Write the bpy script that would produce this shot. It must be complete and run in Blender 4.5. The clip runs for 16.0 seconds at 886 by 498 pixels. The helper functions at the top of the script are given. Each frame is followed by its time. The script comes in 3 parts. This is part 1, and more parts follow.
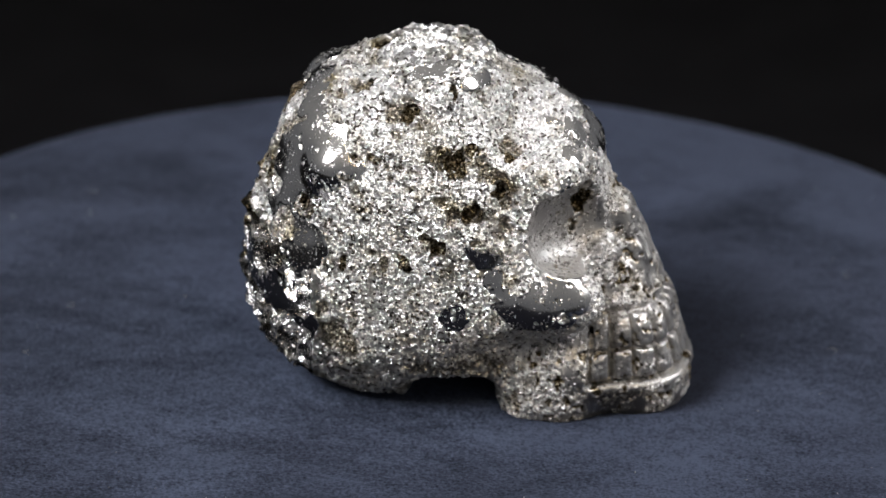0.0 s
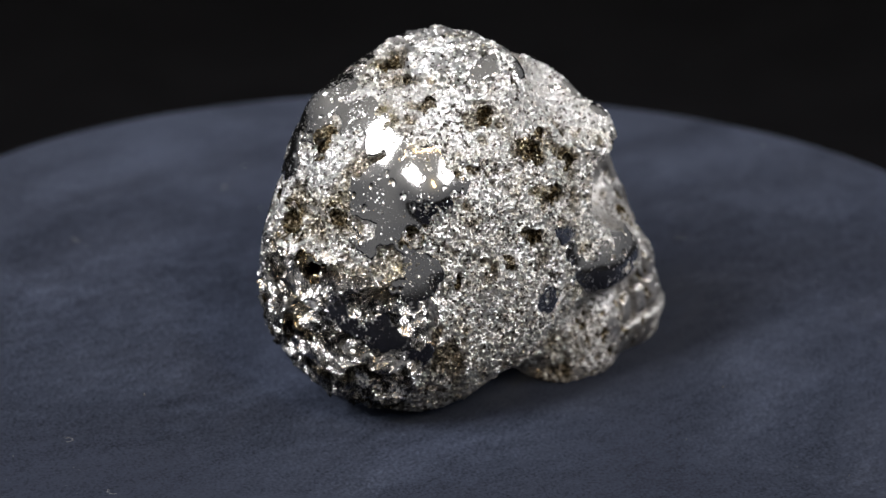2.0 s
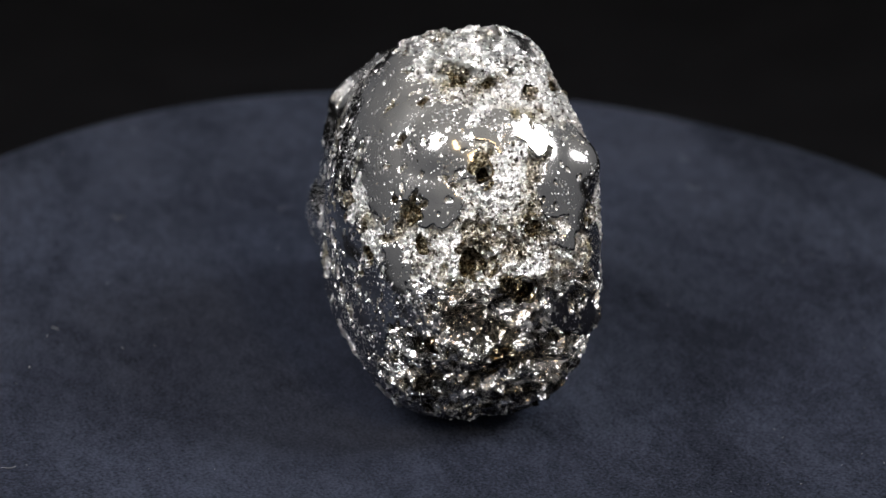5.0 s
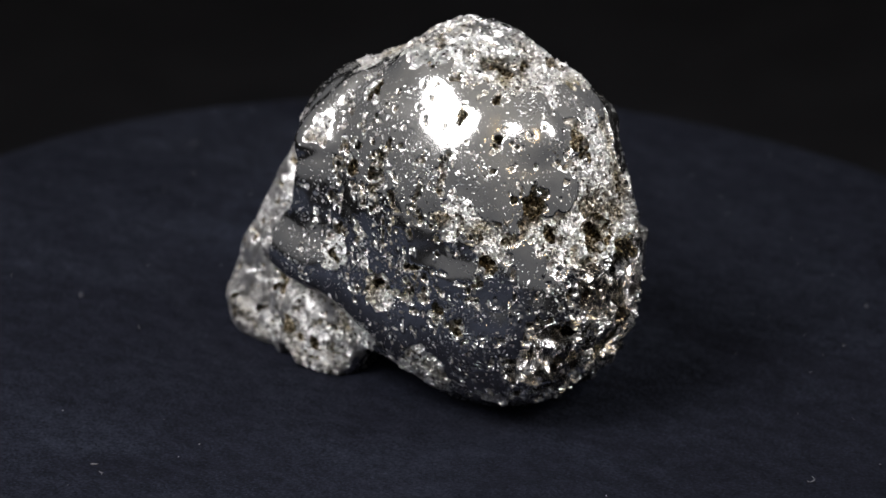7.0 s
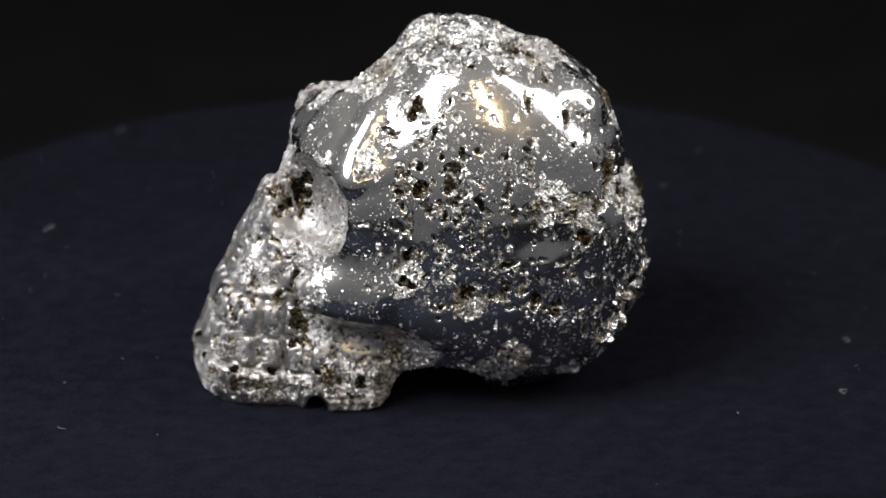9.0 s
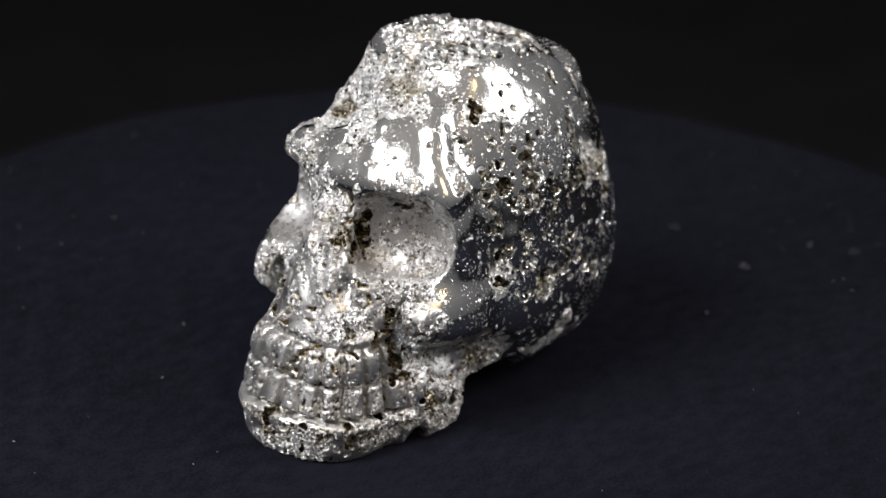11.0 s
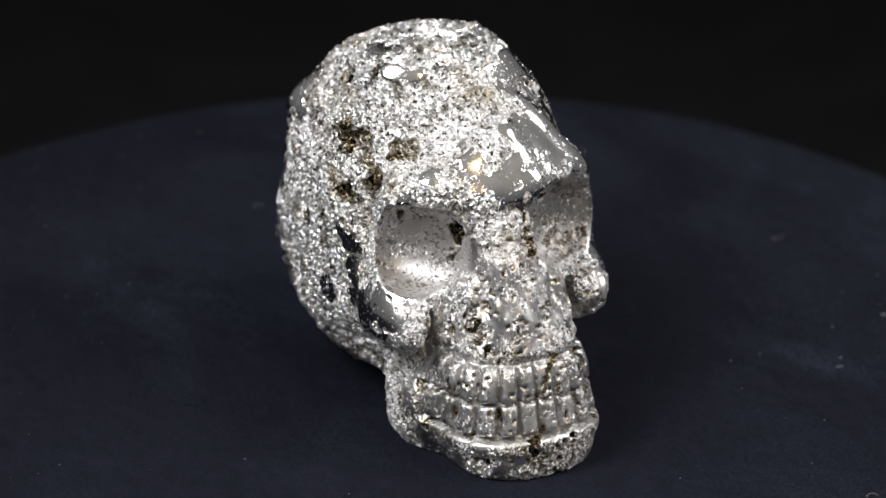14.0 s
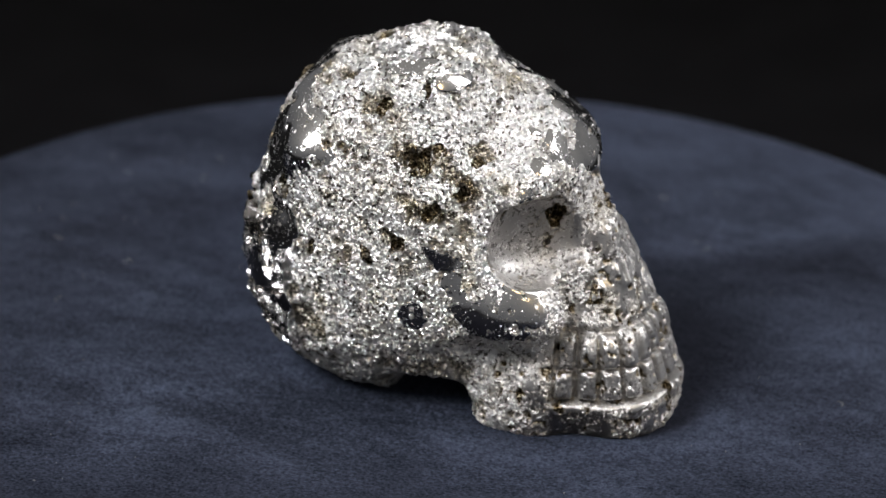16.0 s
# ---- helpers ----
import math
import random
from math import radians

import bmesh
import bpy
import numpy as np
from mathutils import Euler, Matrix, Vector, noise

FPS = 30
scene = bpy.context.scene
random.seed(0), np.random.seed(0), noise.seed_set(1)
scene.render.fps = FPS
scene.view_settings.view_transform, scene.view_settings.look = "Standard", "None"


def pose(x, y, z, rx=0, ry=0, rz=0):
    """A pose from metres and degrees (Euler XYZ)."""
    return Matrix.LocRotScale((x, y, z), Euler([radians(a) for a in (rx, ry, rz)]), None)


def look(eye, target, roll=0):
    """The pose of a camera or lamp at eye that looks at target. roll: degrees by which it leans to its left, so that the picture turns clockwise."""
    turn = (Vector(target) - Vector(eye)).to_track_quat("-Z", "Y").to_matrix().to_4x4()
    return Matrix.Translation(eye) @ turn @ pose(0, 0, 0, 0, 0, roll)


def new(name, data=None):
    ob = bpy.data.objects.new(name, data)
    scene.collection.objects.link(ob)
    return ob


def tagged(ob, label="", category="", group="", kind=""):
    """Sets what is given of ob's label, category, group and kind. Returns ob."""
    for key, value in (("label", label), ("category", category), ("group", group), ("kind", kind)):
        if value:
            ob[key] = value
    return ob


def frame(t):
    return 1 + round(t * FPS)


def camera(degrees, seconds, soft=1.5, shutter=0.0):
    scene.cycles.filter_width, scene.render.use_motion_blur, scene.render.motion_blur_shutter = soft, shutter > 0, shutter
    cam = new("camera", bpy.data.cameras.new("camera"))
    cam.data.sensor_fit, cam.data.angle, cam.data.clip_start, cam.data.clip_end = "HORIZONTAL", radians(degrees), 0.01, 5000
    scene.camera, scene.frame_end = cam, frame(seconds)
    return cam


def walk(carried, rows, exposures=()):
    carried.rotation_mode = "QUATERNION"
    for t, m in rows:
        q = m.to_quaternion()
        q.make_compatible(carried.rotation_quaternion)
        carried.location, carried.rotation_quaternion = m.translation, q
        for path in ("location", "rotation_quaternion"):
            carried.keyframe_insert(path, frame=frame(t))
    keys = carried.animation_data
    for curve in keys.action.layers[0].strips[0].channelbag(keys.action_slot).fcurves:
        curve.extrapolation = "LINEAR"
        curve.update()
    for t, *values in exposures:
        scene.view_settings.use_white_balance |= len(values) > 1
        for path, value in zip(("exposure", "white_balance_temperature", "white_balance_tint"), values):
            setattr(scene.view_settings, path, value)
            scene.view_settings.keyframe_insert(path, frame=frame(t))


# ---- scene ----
cam = camera(10.18, 16.0, soft=1.45)
cam.data.dof.use_dof = True
cam.data.dof.focus_distance = 0.708
cam.data.dof.aperture_fstop = 20.0
EYE = Matrix.Translation((0.0, -0.66, 0.33942)) @ pose(0, 0, 0, 0, 0, 0.037) @ pose(0, 0, 0, 90 - 25.888) @ pose(0, 0, 0, 0, 0, 1.489)
walk(cam, [(0.0, EYE), (16.0, EYE)], exposures=[(0.0, 0.0), (16.0, 0.0)])

# ---- light: two soft panels overhead, a warm ceiling lamp, a dim room ----
world = bpy.data.worlds.new("room")
scene.world = world
world.use_nodes = True
wn = world.node_tree
# a dim room: floor and walls dark, the ceiling lighter
height = wn.nodes.new("ShaderNodeSeparateXYZ")
wn.links.new(wn.nodes.new("ShaderNodeTexCoord").outputs["Generated"], height.inputs[0])
shade = wn.nodes.new("ShaderNodeValToRGB")
for e, (at, tone) in zip(shade.color_ramp.elements, ((0.0, (0.15, 0.152, 0.163, 1)), (1.0, (0.40, 0.39, 0.38, 1)))):
    e.position, e.color = at, tone
wn.links.new(height.outputs["Z"], shade.inputs[0])
wn.links.new(shade.outputs[0], wn.nodes["Background"].inputs["Color"])
wn.nodes["Background"].inputs["Strength"].default_value = 1.0


def area_lamp(name, way, far, wide, high, watts, colour, aim=(0, 0, 0.028), spread=180.0, turn=0.0):
    data = bpy.data.lights.new(name, "AREA")
    data.shape, data.size, data.size_y = "RECTANGLE", wide, high
    data.energy, data.color, data.spread = watts, colour, radians(spread)
    ob = new(name, data)
    eye = Vector((0, 0, 0.028)) + Vector(way).normalized() * far
    ob.matrix_world = look(eye, aim, turn)
    return ob


area_lamp("soft_panel", (-0.53, -0.43, 0.725), 0.38, 0.181, 0.209, 0.335, (0.98, 0.968, 1.0), (-0.03, -0.045, 0.0), 60.0, 10)
area_lamp("soft_panel", (0.745, -0.06, 0.655), 0.60, 0.180, 0.388, 0.365, (0.98, 0.968, 1.0), (-0.03, -0.035, 0.0), 60.0)
area_lamp("ceiling_lamp", (0.30, -0.60, 0.74), 1.1, 0.16, 0.34, 1.8, (1.0, 0.72, 0.38))


# ---- materials ----
def material(name):
    mat = bpy.data.materials.new(name)
    mat.use_nodes = True
    nt = mat.node_tree
    return mat, nt, nt.nodes["Principled BSDF"]


def node(nt, kind, **values):
    n = nt.nodes.new(kind)
    for key, value in values.items():
        if key in n.inputs:
            n.inputs[key].default_value = value
    return n


def maths(nt, op, a, b):
    n = nt.nodes.new("ShaderNodeMath")
    n.operation = op
    for i, v in enumerate((a, b)):
        if isinstance(v, (int, float)):
            n.inputs[i].default_value = v
        else:
            nt.links.new(v, n.inputs[i])
    return n.outputs[0]


def vmath(nt, op, a, b=None, scale=None):
    n = nt.nodes.new("ShaderNodeVectorMath")
    n.operation = op
    for i, v in enumerate((a, b)):
        if v is None:
            continue
        if isinstance(v, tuple):
            n.inputs[i].default_value = v
        else:
            nt.links.new(v, n.inputs[i])
    if scale is not None:
        if isinstance(scale, (int, float)):
            n.inputs["Scale"].default_value = scale
        else:
            nt.links.new(scale, n.inputs["Scale"])
    return n.outputs[0]


def ramp(nt, value, stops):
    n = nt.nodes.new("ShaderNodeValToRGB")
    while len(n.color_ramp.elements) < len(stops):
        n.color_ramp.elements.new(0.5)
    for e, (p, c) in zip(n.color_ramp.elements, stops):
        e.position, e.color = p, (*c, 1)
    nt.links.new(value, n.inputs[0])
    return n.outputs[0]


def mix(nt, fac, a, b):
    n = nt.nodes.new("ShaderNodeMix")
    n.data_type = "RGBA"
    for i, v in ((0, fac), (6, a), (7, b)):
        if isinstance(v, tuple):
            n.inputs[i].default_value = (*v, 1)
        elif isinstance(v, (int, float)):
            n.inputs[i].default_value = v
        else:
            nt.links.new(v, n.inputs[i])
    return n.outputs[2]


def velvet():
    """Dark blue-grey velvet: the pile leans one way, so it turns lighter and darker as the plate goes round."""
    mat, nt, bsdf = material("blue_grey_velvet")
    geo = nt.nodes.new("ShaderNodeTexCoord").outputs["Object"]
    brush = node(nt, "ShaderNodeTexNoise", Scale=26.0, Detail=4.0, Roughness=0.55, Distortion=0.6)
    stretch = nt.nodes.new("ShaderNodeMapping")
    stretch.inputs["Rotation"].default_value = (0, 0, radians(35))
    stretch.inputs["Scale"].default_value = (1.0, 1.6, 1.0)
    nt.links.new(geo, stretch.inputs[0])
    nt.links.new(stretch.outputs[0], brush.inputs["Vector"])
    fine = node(nt, "ShaderNodeTexNoise", Scale=2000.0, Detail=3.0, Roughness=0.7)
    nt.links.new(geo, fine.inputs["Vector"])
    mid = node(nt, "ShaderNodeTexNoise", Scale=260.0, Detail=3.0, Roughness=0.6)
    nt.links.new(stretch.outputs[0], mid.inputs["Vector"])
    # lean of the pile, in the plate's own space
    wob = vmath(nt, "SCALE", vmath(nt, "SUBTRACT", brush.outputs["Color"], (0.5, 0.5, 0.5)), scale=0.9)
    wob2 = vmath(nt, "SCALE", vmath(nt, "SUBTRACT", mid.outputs["Color"], (0.5, 0.5, 0.5)), scale=0.32)
    wob3 = vmath(nt, "SCALE", vmath(nt, "SUBTRACT", fine.outputs["Color"], (0.5, 0.5, 0.5)), scale=1.0)
    lean = vmath(nt, "ADD", vmath(nt, "ADD", vmath(nt, "ADD", wob, wob2), wob3), (LEAN[0], LEAN[1], 1.0))
    turn = nt.nodes.new("ShaderNodeVectorTransform")
    turn.vector_type, turn.convert_from, turn.convert_to = "NORMAL", "OBJECT", "WORLD"
    nt.links.new(lean, turn.inputs[0])
    nt.links.new(vmath(nt, "NORMALIZE", turn.outputs[0]), bsdf.inputs["Normal"])
    shade = maths(nt, "ADD", fine.outputs[0], maths(nt, "MULTIPLY", maths(nt, "SUBTRACT", mid.outputs[0], 0.5), 1.1))
    nt.links.new(mix(nt, shade, (0.0002, 0.0003, 0.0007), (0.0092, 0.0098, 0.0156)), bsdf.inputs["Base Color"])
    bsdf.inputs["Roughness"].default_value = 0.95
    bsdf.inputs["Specular IOR Level"].default_value = 0.05
    bsdf.inputs["Sheen Weight"].default_value = 0.105
    bsdf.inputs["Sheen Roughness"].default_value = 0.4
    bsdf.inputs["Sheen Tint"].default_value = (0.55, 0.67, 1.0, 1)
    return mat


LEAN = (0.45, 0.41)


def pyrite():
    """Pyrite: polished where the mask says so, elsewhere a crust of tiny mirror facets."""
    mat, nt, bsdf = material("pyrite")
    geo = nt.nodes.new("ShaderNodeTexCoord")
    rough = nt.nodes.new("ShaderNodeAttribute")
    rough.attribute_name = "crust"
    matte = nt.nodes.new("ShaderNodeAttribute")
    matte.attribute_name = "ground"
    pit = nt.nodes.new("ShaderNodeAttribute")
    pit.attribute_name = "pit"
    chunk = nt.nodes.new("ShaderNodeAttribute")
    chunk.attribute_name = "chunk"
    dusk = nt.nodes.new("ShaderNodeAttribute")
    dusk.attribute_name = "tarnish"
    # flecks of crust on the polished stone
    speck = node(nt, "ShaderNodeTexNoise", Scale=2100.0, Detail=3.0, Roughness=0.6)
    nt.links.new(geo.outputs["Object"], speck.inputs["Vector"])
    cloud = node(nt, "ShaderNodeTexNoise", Scale=210.0, Detail=3.0, Roughness=0.6)
    nt.links.new(geo.outputs["Object"], cloud.inputs["Vector"])
    both_n = maths(nt, "ADD", speck.outputs[0], maths(nt, "MULTIPLY", cloud.outputs[0], 0.55))
    both_n = maths(nt, "ADD", both_n, maths(nt, "MULTIPLY", matte.outputs["Fac"], 0.09))
    fleck = nt.nodes.new("ShaderNodeMapRange")
    fleck.inputs["From Min"].default_value, fleck.inputs["From Max"].default_value = 0.885, 0.925
    nt.links.new(both_n, fleck.inputs["Value"])
    crusty = maths(nt, "MAXIMUM", rough.outputs["Fac"], fleck.outputs[0])
    tilt = []
    for scale, gain in ((6200.0, 1.6), (2900.0, 1.5), (620.0, 2.6)):
        v = node(nt, "ShaderNodeTexVoronoi", Scale=scale)
        nt.links.new(geo.outputs["Object"], v.inputs["Vector"])
        tilt.append(vmath(nt, "SCALE", vmath(nt, "SUBTRACT", v.outputs["Color"], (0.5, 0.5, 0.5)), scale=gain))
    small = vmath(nt, "SCALE", vmath(nt, "ADD", tilt[0], tilt[1]), scale=maths(nt, "SUBTRACT", 1.0, maths(nt, "MULTIPLY", chunk.outputs["Fac"], 0.5)))
    both = vmath(nt, "ADD", small, vmath(nt, "SCALE", tilt[2], scale=chunk.outputs["Fac"]))
    wave = node(nt, "ShaderNodeTexNoise", Scale=170.0, Detail=2.0, Roughness=0.55)
    nt.links.new(geo.outputs["Object"], wave.inputs["Vector"])
    ripple = vmath(nt, "SCALE", vmath(nt, "SUBTRACT", wave.outputs["Color"], (0.5, 0.5, 0.5)), scale=0.2)
    normal = nt.nodes.new("ShaderNodeNewGeometry").outputs["Normal"]
    way = vmath(nt, "ADD", vmath(nt, "ADD", normal, ripple), vmath(nt, "SCALE", both, scale=crusty))
    nt.links.new(vmath(nt, "NORMALIZE", way), bsdf.inputs["Normal"])
    tone = node(nt, "ShaderNodeTexNoise", Scale=320.0, Detail=4.0, Roughness=0.6)
    nt.links.new(geo.outputs["Object"], tone.inputs["Vector"])
    shiny = mix(nt, tone.outputs[0], (0.50, 0.50, 0.50), (0.68, 0.66, 0.62))
    patch = node(nt, "ShaderNodeTexNoise", Scale=150.0, Detail=5.0, Roughness=0.65)
    nt.links.new(geo.outputs["Object"], patch.inputs["Vector"])
    crust = ramp(nt, patch.outputs[0], [(0.30, (0.34, 0.30, 0.20)), (0.45, (0.78, 0.765, 0.745)), (0.60, (0.92, 0.915, 0.915)), (0.75, (0.72, 0.69, 0.65))])
    colour = mix(nt, crusty, shiny, crust)
    # dark specks: the shade of crevices between the grains, painted into the colour
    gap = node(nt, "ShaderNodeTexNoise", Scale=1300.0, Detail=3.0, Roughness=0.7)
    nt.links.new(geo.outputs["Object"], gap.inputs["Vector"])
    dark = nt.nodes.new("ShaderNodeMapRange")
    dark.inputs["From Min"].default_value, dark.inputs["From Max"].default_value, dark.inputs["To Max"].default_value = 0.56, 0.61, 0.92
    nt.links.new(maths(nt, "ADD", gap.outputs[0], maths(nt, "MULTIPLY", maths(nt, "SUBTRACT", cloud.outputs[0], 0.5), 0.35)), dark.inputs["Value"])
    crevice_shade = maths(nt, "MULTIPLY", dark.outputs[0], maths(nt, "MAXIMUM", crusty, matte.outputs["Fac"]))
    colour = mix(nt, crevice_shade, colour, (0.06, 0.05, 0.035))
    colour = mix(nt, maths(nt, "MULTIPLY", matte.outputs["Fac"], 0.45), colour, (0.36, 0.355, 0.35))
    # pits: brown glinting crystals, darkened in colour for the shade of their depth
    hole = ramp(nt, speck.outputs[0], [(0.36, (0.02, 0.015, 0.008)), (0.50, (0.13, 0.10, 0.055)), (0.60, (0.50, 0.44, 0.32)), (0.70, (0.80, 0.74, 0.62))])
    brown = ramp(nt, speck.outputs[0], [(0.38, (0.03, 0.022, 0.012)), (0.48, (0.17, 0.14, 0.09)), (0.56, (0.52, 0.47, 0.37)), (0.66, (0.88, 0.84, 0.76))])
    colour = mix(nt, maths(nt, "MULTIPLY", dusk.outputs["Fac"], 0.85), colour, brown)
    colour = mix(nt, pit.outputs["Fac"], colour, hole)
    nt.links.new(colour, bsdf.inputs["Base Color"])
    bsdf.inputs["Metallic"].default_value = 1.0
    r = maths(nt, "SUBTRACT", maths(nt, "ADD", 0.17, maths(nt, "MULTIPLY", crusty, 0.21)), maths(nt, "MULTIPLY", chunk.outputs["Fac"], 0.16))
    r = maths(nt, "ADD", r, maths(nt, "MULTIPLY", matte.outputs["Fac"], 0.34))
    nt.links.new(r, bsdf.inputs["Roughness"])
    return mat


def plain(name, a, b, scale, roughness, gloss=0.02):
    mat, nt, bsdf = material(name)
    tex = nt.nodes.new("ShaderNodeTexCoord")
    n = node(nt, "ShaderNodeTexNoise", Scale=scale, Detail=5.0)
    nt.links.new(tex.outputs["Object"], n.inputs["Vector"])
    nt.links.new(mix(nt, n.outputs[0], a, b), bsdf.inputs["Base Color"])
    bsdf.inputs["Roughness"].default_value = roughness
    bsdf.inputs["Specular IOR Level"].default_value = gloss
    return mat


VELVET, PYRITE = velvet(), pyrite()
CURTAIN = plain("black_cloth", (0.0055, 0.0055, 0.0075), (0.0138, 0.0136, 0.0182), 30.0, 0.95)
TABLE = plain("black_table_cloth", (0.004, 0.004, 0.0045), (0.010, 0.010, 0.0112), 60.0, 0.95)
LINT = plain("pale_lint", (0.2, 0.2, 0.2), (0.4, 0.4, 0.4), 900.0, 0.8)
PLASTIC = plain("black_plastic", (0.01, 0.01, 0.01), (0.02, 0.02, 0.02), 90.0, 0.5)


# ---- the setting ----
def from_bmesh(name, bm, mat, parent=None, smooth=False):
    me = bpy.data.meshes.new(name)
    bm.normal_update()
    bm.to_mesh(me)
    bm.free()
    me.materials.append(mat)
    for p in me.polygons:
        p.use_smooth = smooth
    ob = new(name, me)
    ob.parent = parent
    return ob


def part(name, bm, mat, parent, label="", smooth=True):
    return tagged(from_bmesh(name, bm, mat, parent, smooth), label)


def ring_solid(bm, profile, steps=160, wobble=None):
    """Turn a profile of (radius, z) round the z axis; wobble(angle, radius, z) may shift a point."""
    rings = []
    for r, z in profile:
        ring = []
        for i in range(steps):
            a = 2 * math.pi * i / steps
            rr, zz = wobble(a, r, z) if wobble else (r, z)
            ring.append(bm.verts.new((rr * math.cos(a), rr * math.sin(a), zz)))
        rings.append(ring)
    for lo, hi in zip(rings, rings[1:]):
        for i in range(steps):
            j = (i + 1) % steps
            bm.faces.new((lo[i], lo[j], hi[j], hi[i]))
    return rings


def table():
    bm = bmesh.new()
    n = 60
    grid = [[bm.verts.new((-0.5 + 1.0 * i / n, -0.32 + 1.52 * j / n, -0.046 + 0.0012 * noise.noise(Vector((i * 0.6, j * 0.6, 0))))) for j in range(n + 1)] for i in range(n + 1)]
    for i in range(n):
        for j in range(n):
            bm.faces.new((grid[i][j], grid[i + 1][j], grid[i + 1][j + 1], grid[i][j + 1]))
    ob = from_bmesh("ground", bm, TABLE, smooth=True)
    return tagged(ob, "black cloth spread over the table", "table top", kind="structure")


def curtain():
    bm = bmesh.new()
    n, m = 120, 40
    grid = []
    for i in range(n + 1):
        x = -0.5 + 1.0 * i / n
        col = []
        for j in range(m + 1):
            z = -0.05 + 0.75 * j / m
            fold = 0.018 * math.sin(x * 19 + 1.3 * math.sin(z * 3)) + 0.03 * noise.noise(Vector((x * 3, z * 1.5, 3)))
            col.append(bm.verts.new((x, 1.15 + fold, z)))
        grid.append(col)
    for i in range(n):
        for j in range(m):
            bm.faces.new((grid[i][j], grid[i + 1][j], grid[i + 1][j + 1], grid[i][j + 1]))
    ob = from_bmesh("backdrop", bm, CURTAIN, smooth=True)
    return tagged(ob, "black cloth backdrop hanging in soft folds", "backdrop", kind="structure")


table()
curtain()

RIM = 0.1036


def turntable():
    """A round display plate under velvet, over a black plastic foot."""
    base = new("turntable")
    tagged(base, "round turntable draped in dark blue-grey velvet", "turntable")

    def wob(a, r, z):
        k = 0.0007 * math.sin(2 * a + 0.6) + 0.0004 * math.sin(5 * a + 1.0) + 0.0003 * math.sin(9 * a)
        return r + k * (r / RIM) ** 4, z + (0.0004 * math.sin(3 * a + 2.0) * (r / RIM) ** 2 if r > 0.03 else 0)

    bm = bmesh.new()
    prof = [(0.0001, 0.0)] + [(RIM * k / 30, 0.0) for k in range(1, 29)]
    prof += [(RIM - 0.003, -0.0001), (RIM - 0.0012, -0.0006), (RIM - 0.0003, -0.0016), (RIM, -0.003), (RIM - 0.0002, -0.012), (RIM - 0.002, -0.0135), (0.03, -0.0135)]
    ring_solid(bm, prof, 200, wob)
    part("cover", bm, VELVET, base, "dark blue-grey velvet cover")
    bm = bmesh.new()
    ring_solid(bm, [(0.001, -0.0140), (RIM - 0.006, -0.0140), (RIM - 0.006, -0.018), (0.001, -0.018)], 96)
    part("plate", bm, PLASTIC, base, smooth=False)
    bm = bmesh.new()
    ring_solid(bm, [(0.02, -0.0182), (0.075, -0.0184), (0.078, -0.021), (0.08, -0.0455), (0.02, -0.0455)], 96)
    part("foot", bm, PLASTIC, base, smooth=False)
    return base


TURNTABLE = turntable()


# ---- the carved skull, shaped as a solid on a grid, in millimetres ----
def value_noise(p, scale, seed):
    """Smooth noise in -1..1 at the points p (n, 3)."""
    q = p / scale + seed * 17.31 + 500.0
    i = np.floor(q).astype(np.int64)
    f = (q - i).astype(np.float32)
    f = f * f * (3 - 2 * f)
    out = np.zeros(len(p), np.float32)
    for dx in (0, 1):
        for dy in (0, 1):
            for dz in (0, 1):
                h = hashed(i[:, 0] + dx, i[:, 1] + dy, i[:, 2] + dz, seed)
                w = (f[:, 0] if dx else 1 - f[:, 0]) * (f[:, 1] if dy else 1 - f[:, 1]) * (f[:, 2] if dz else 1 - f[:, 2])
                out += w * h
    return out * 2 - 1


def hashed(x, y, z, seed):
    h = (x * 374761393 + y * 668265263 + z * 2147483647 + seed * 974711) & 0xFFFFFFFF
    h = ((h ^ (h >> 13)) * 1274126177) & 0xFFFFFFFF
    h = ((h ^ (h >> 16)) * 2246822519) & 0xFFFFFFFF
    return ((h ^ (h >> 15)) & 0xFFFFFF).astype(np.float32) / 0xFFFFFF


def cells(p, scale, seed):
    """Nearest jittered cell centre: its offset from p, its distance and four random numbers."""
    q = p / scale + 300.0
    i = np.floor(q).astype(np.int64)
    best = np.full(len(p), 9.0, np.float32)
    second = np.full(len(p), 9.0, np.float32)
    off = np.zeros((len(p), 3), np.float32)
    key = np.zeros((len(p), 3), np.int64)
    for dx in (-1, 0, 1):
        for dy in (-1, 0, 1):
            for dz in (-1, 0, 1):
                c = i + (dx, dy, dz)
                j = np.stack([hashed(c[:, 0], c[:, 1], c[:, 2], seed + k) for k in range(3)], 1)
                d = (c + j - q).astype(np.float32)
                r = np.sqrt((d * d).sum(1))
                near = r < best
                second = np.where(near, best, np.minimum(second, r))
                best = np.where(near, r, best)
                off[near] = d[near]
                key[near] = c[near]
    rnd = np.stack([hashed(key[:, 0], key[:, 1], key[:, 2], seed + 10 + k) for k in range(4)], 1)
    return off, best, second, rnd


def egg(p, c, r, power=2.0):
    q = np.abs((p - np.array(c, np.float32)) / np.array(r, np.float32))
    if power == 2.0:
        k = np.sqrt((q * q).sum(1))
    else:
        k = ((q ** power).sum(1)) ** (1 / power)
    return (k - 1) * min(r)


def turned_egg(p, c, r, rx=0, ry=0, rz=0, power=2.0):
    m = np.array(Euler((radians(rx), radians(ry), radians(rz))).to_matrix(), np.float32)
    return egg((p - np.array(c, np.float32)) @ m, (0, 0, 0), r, power)


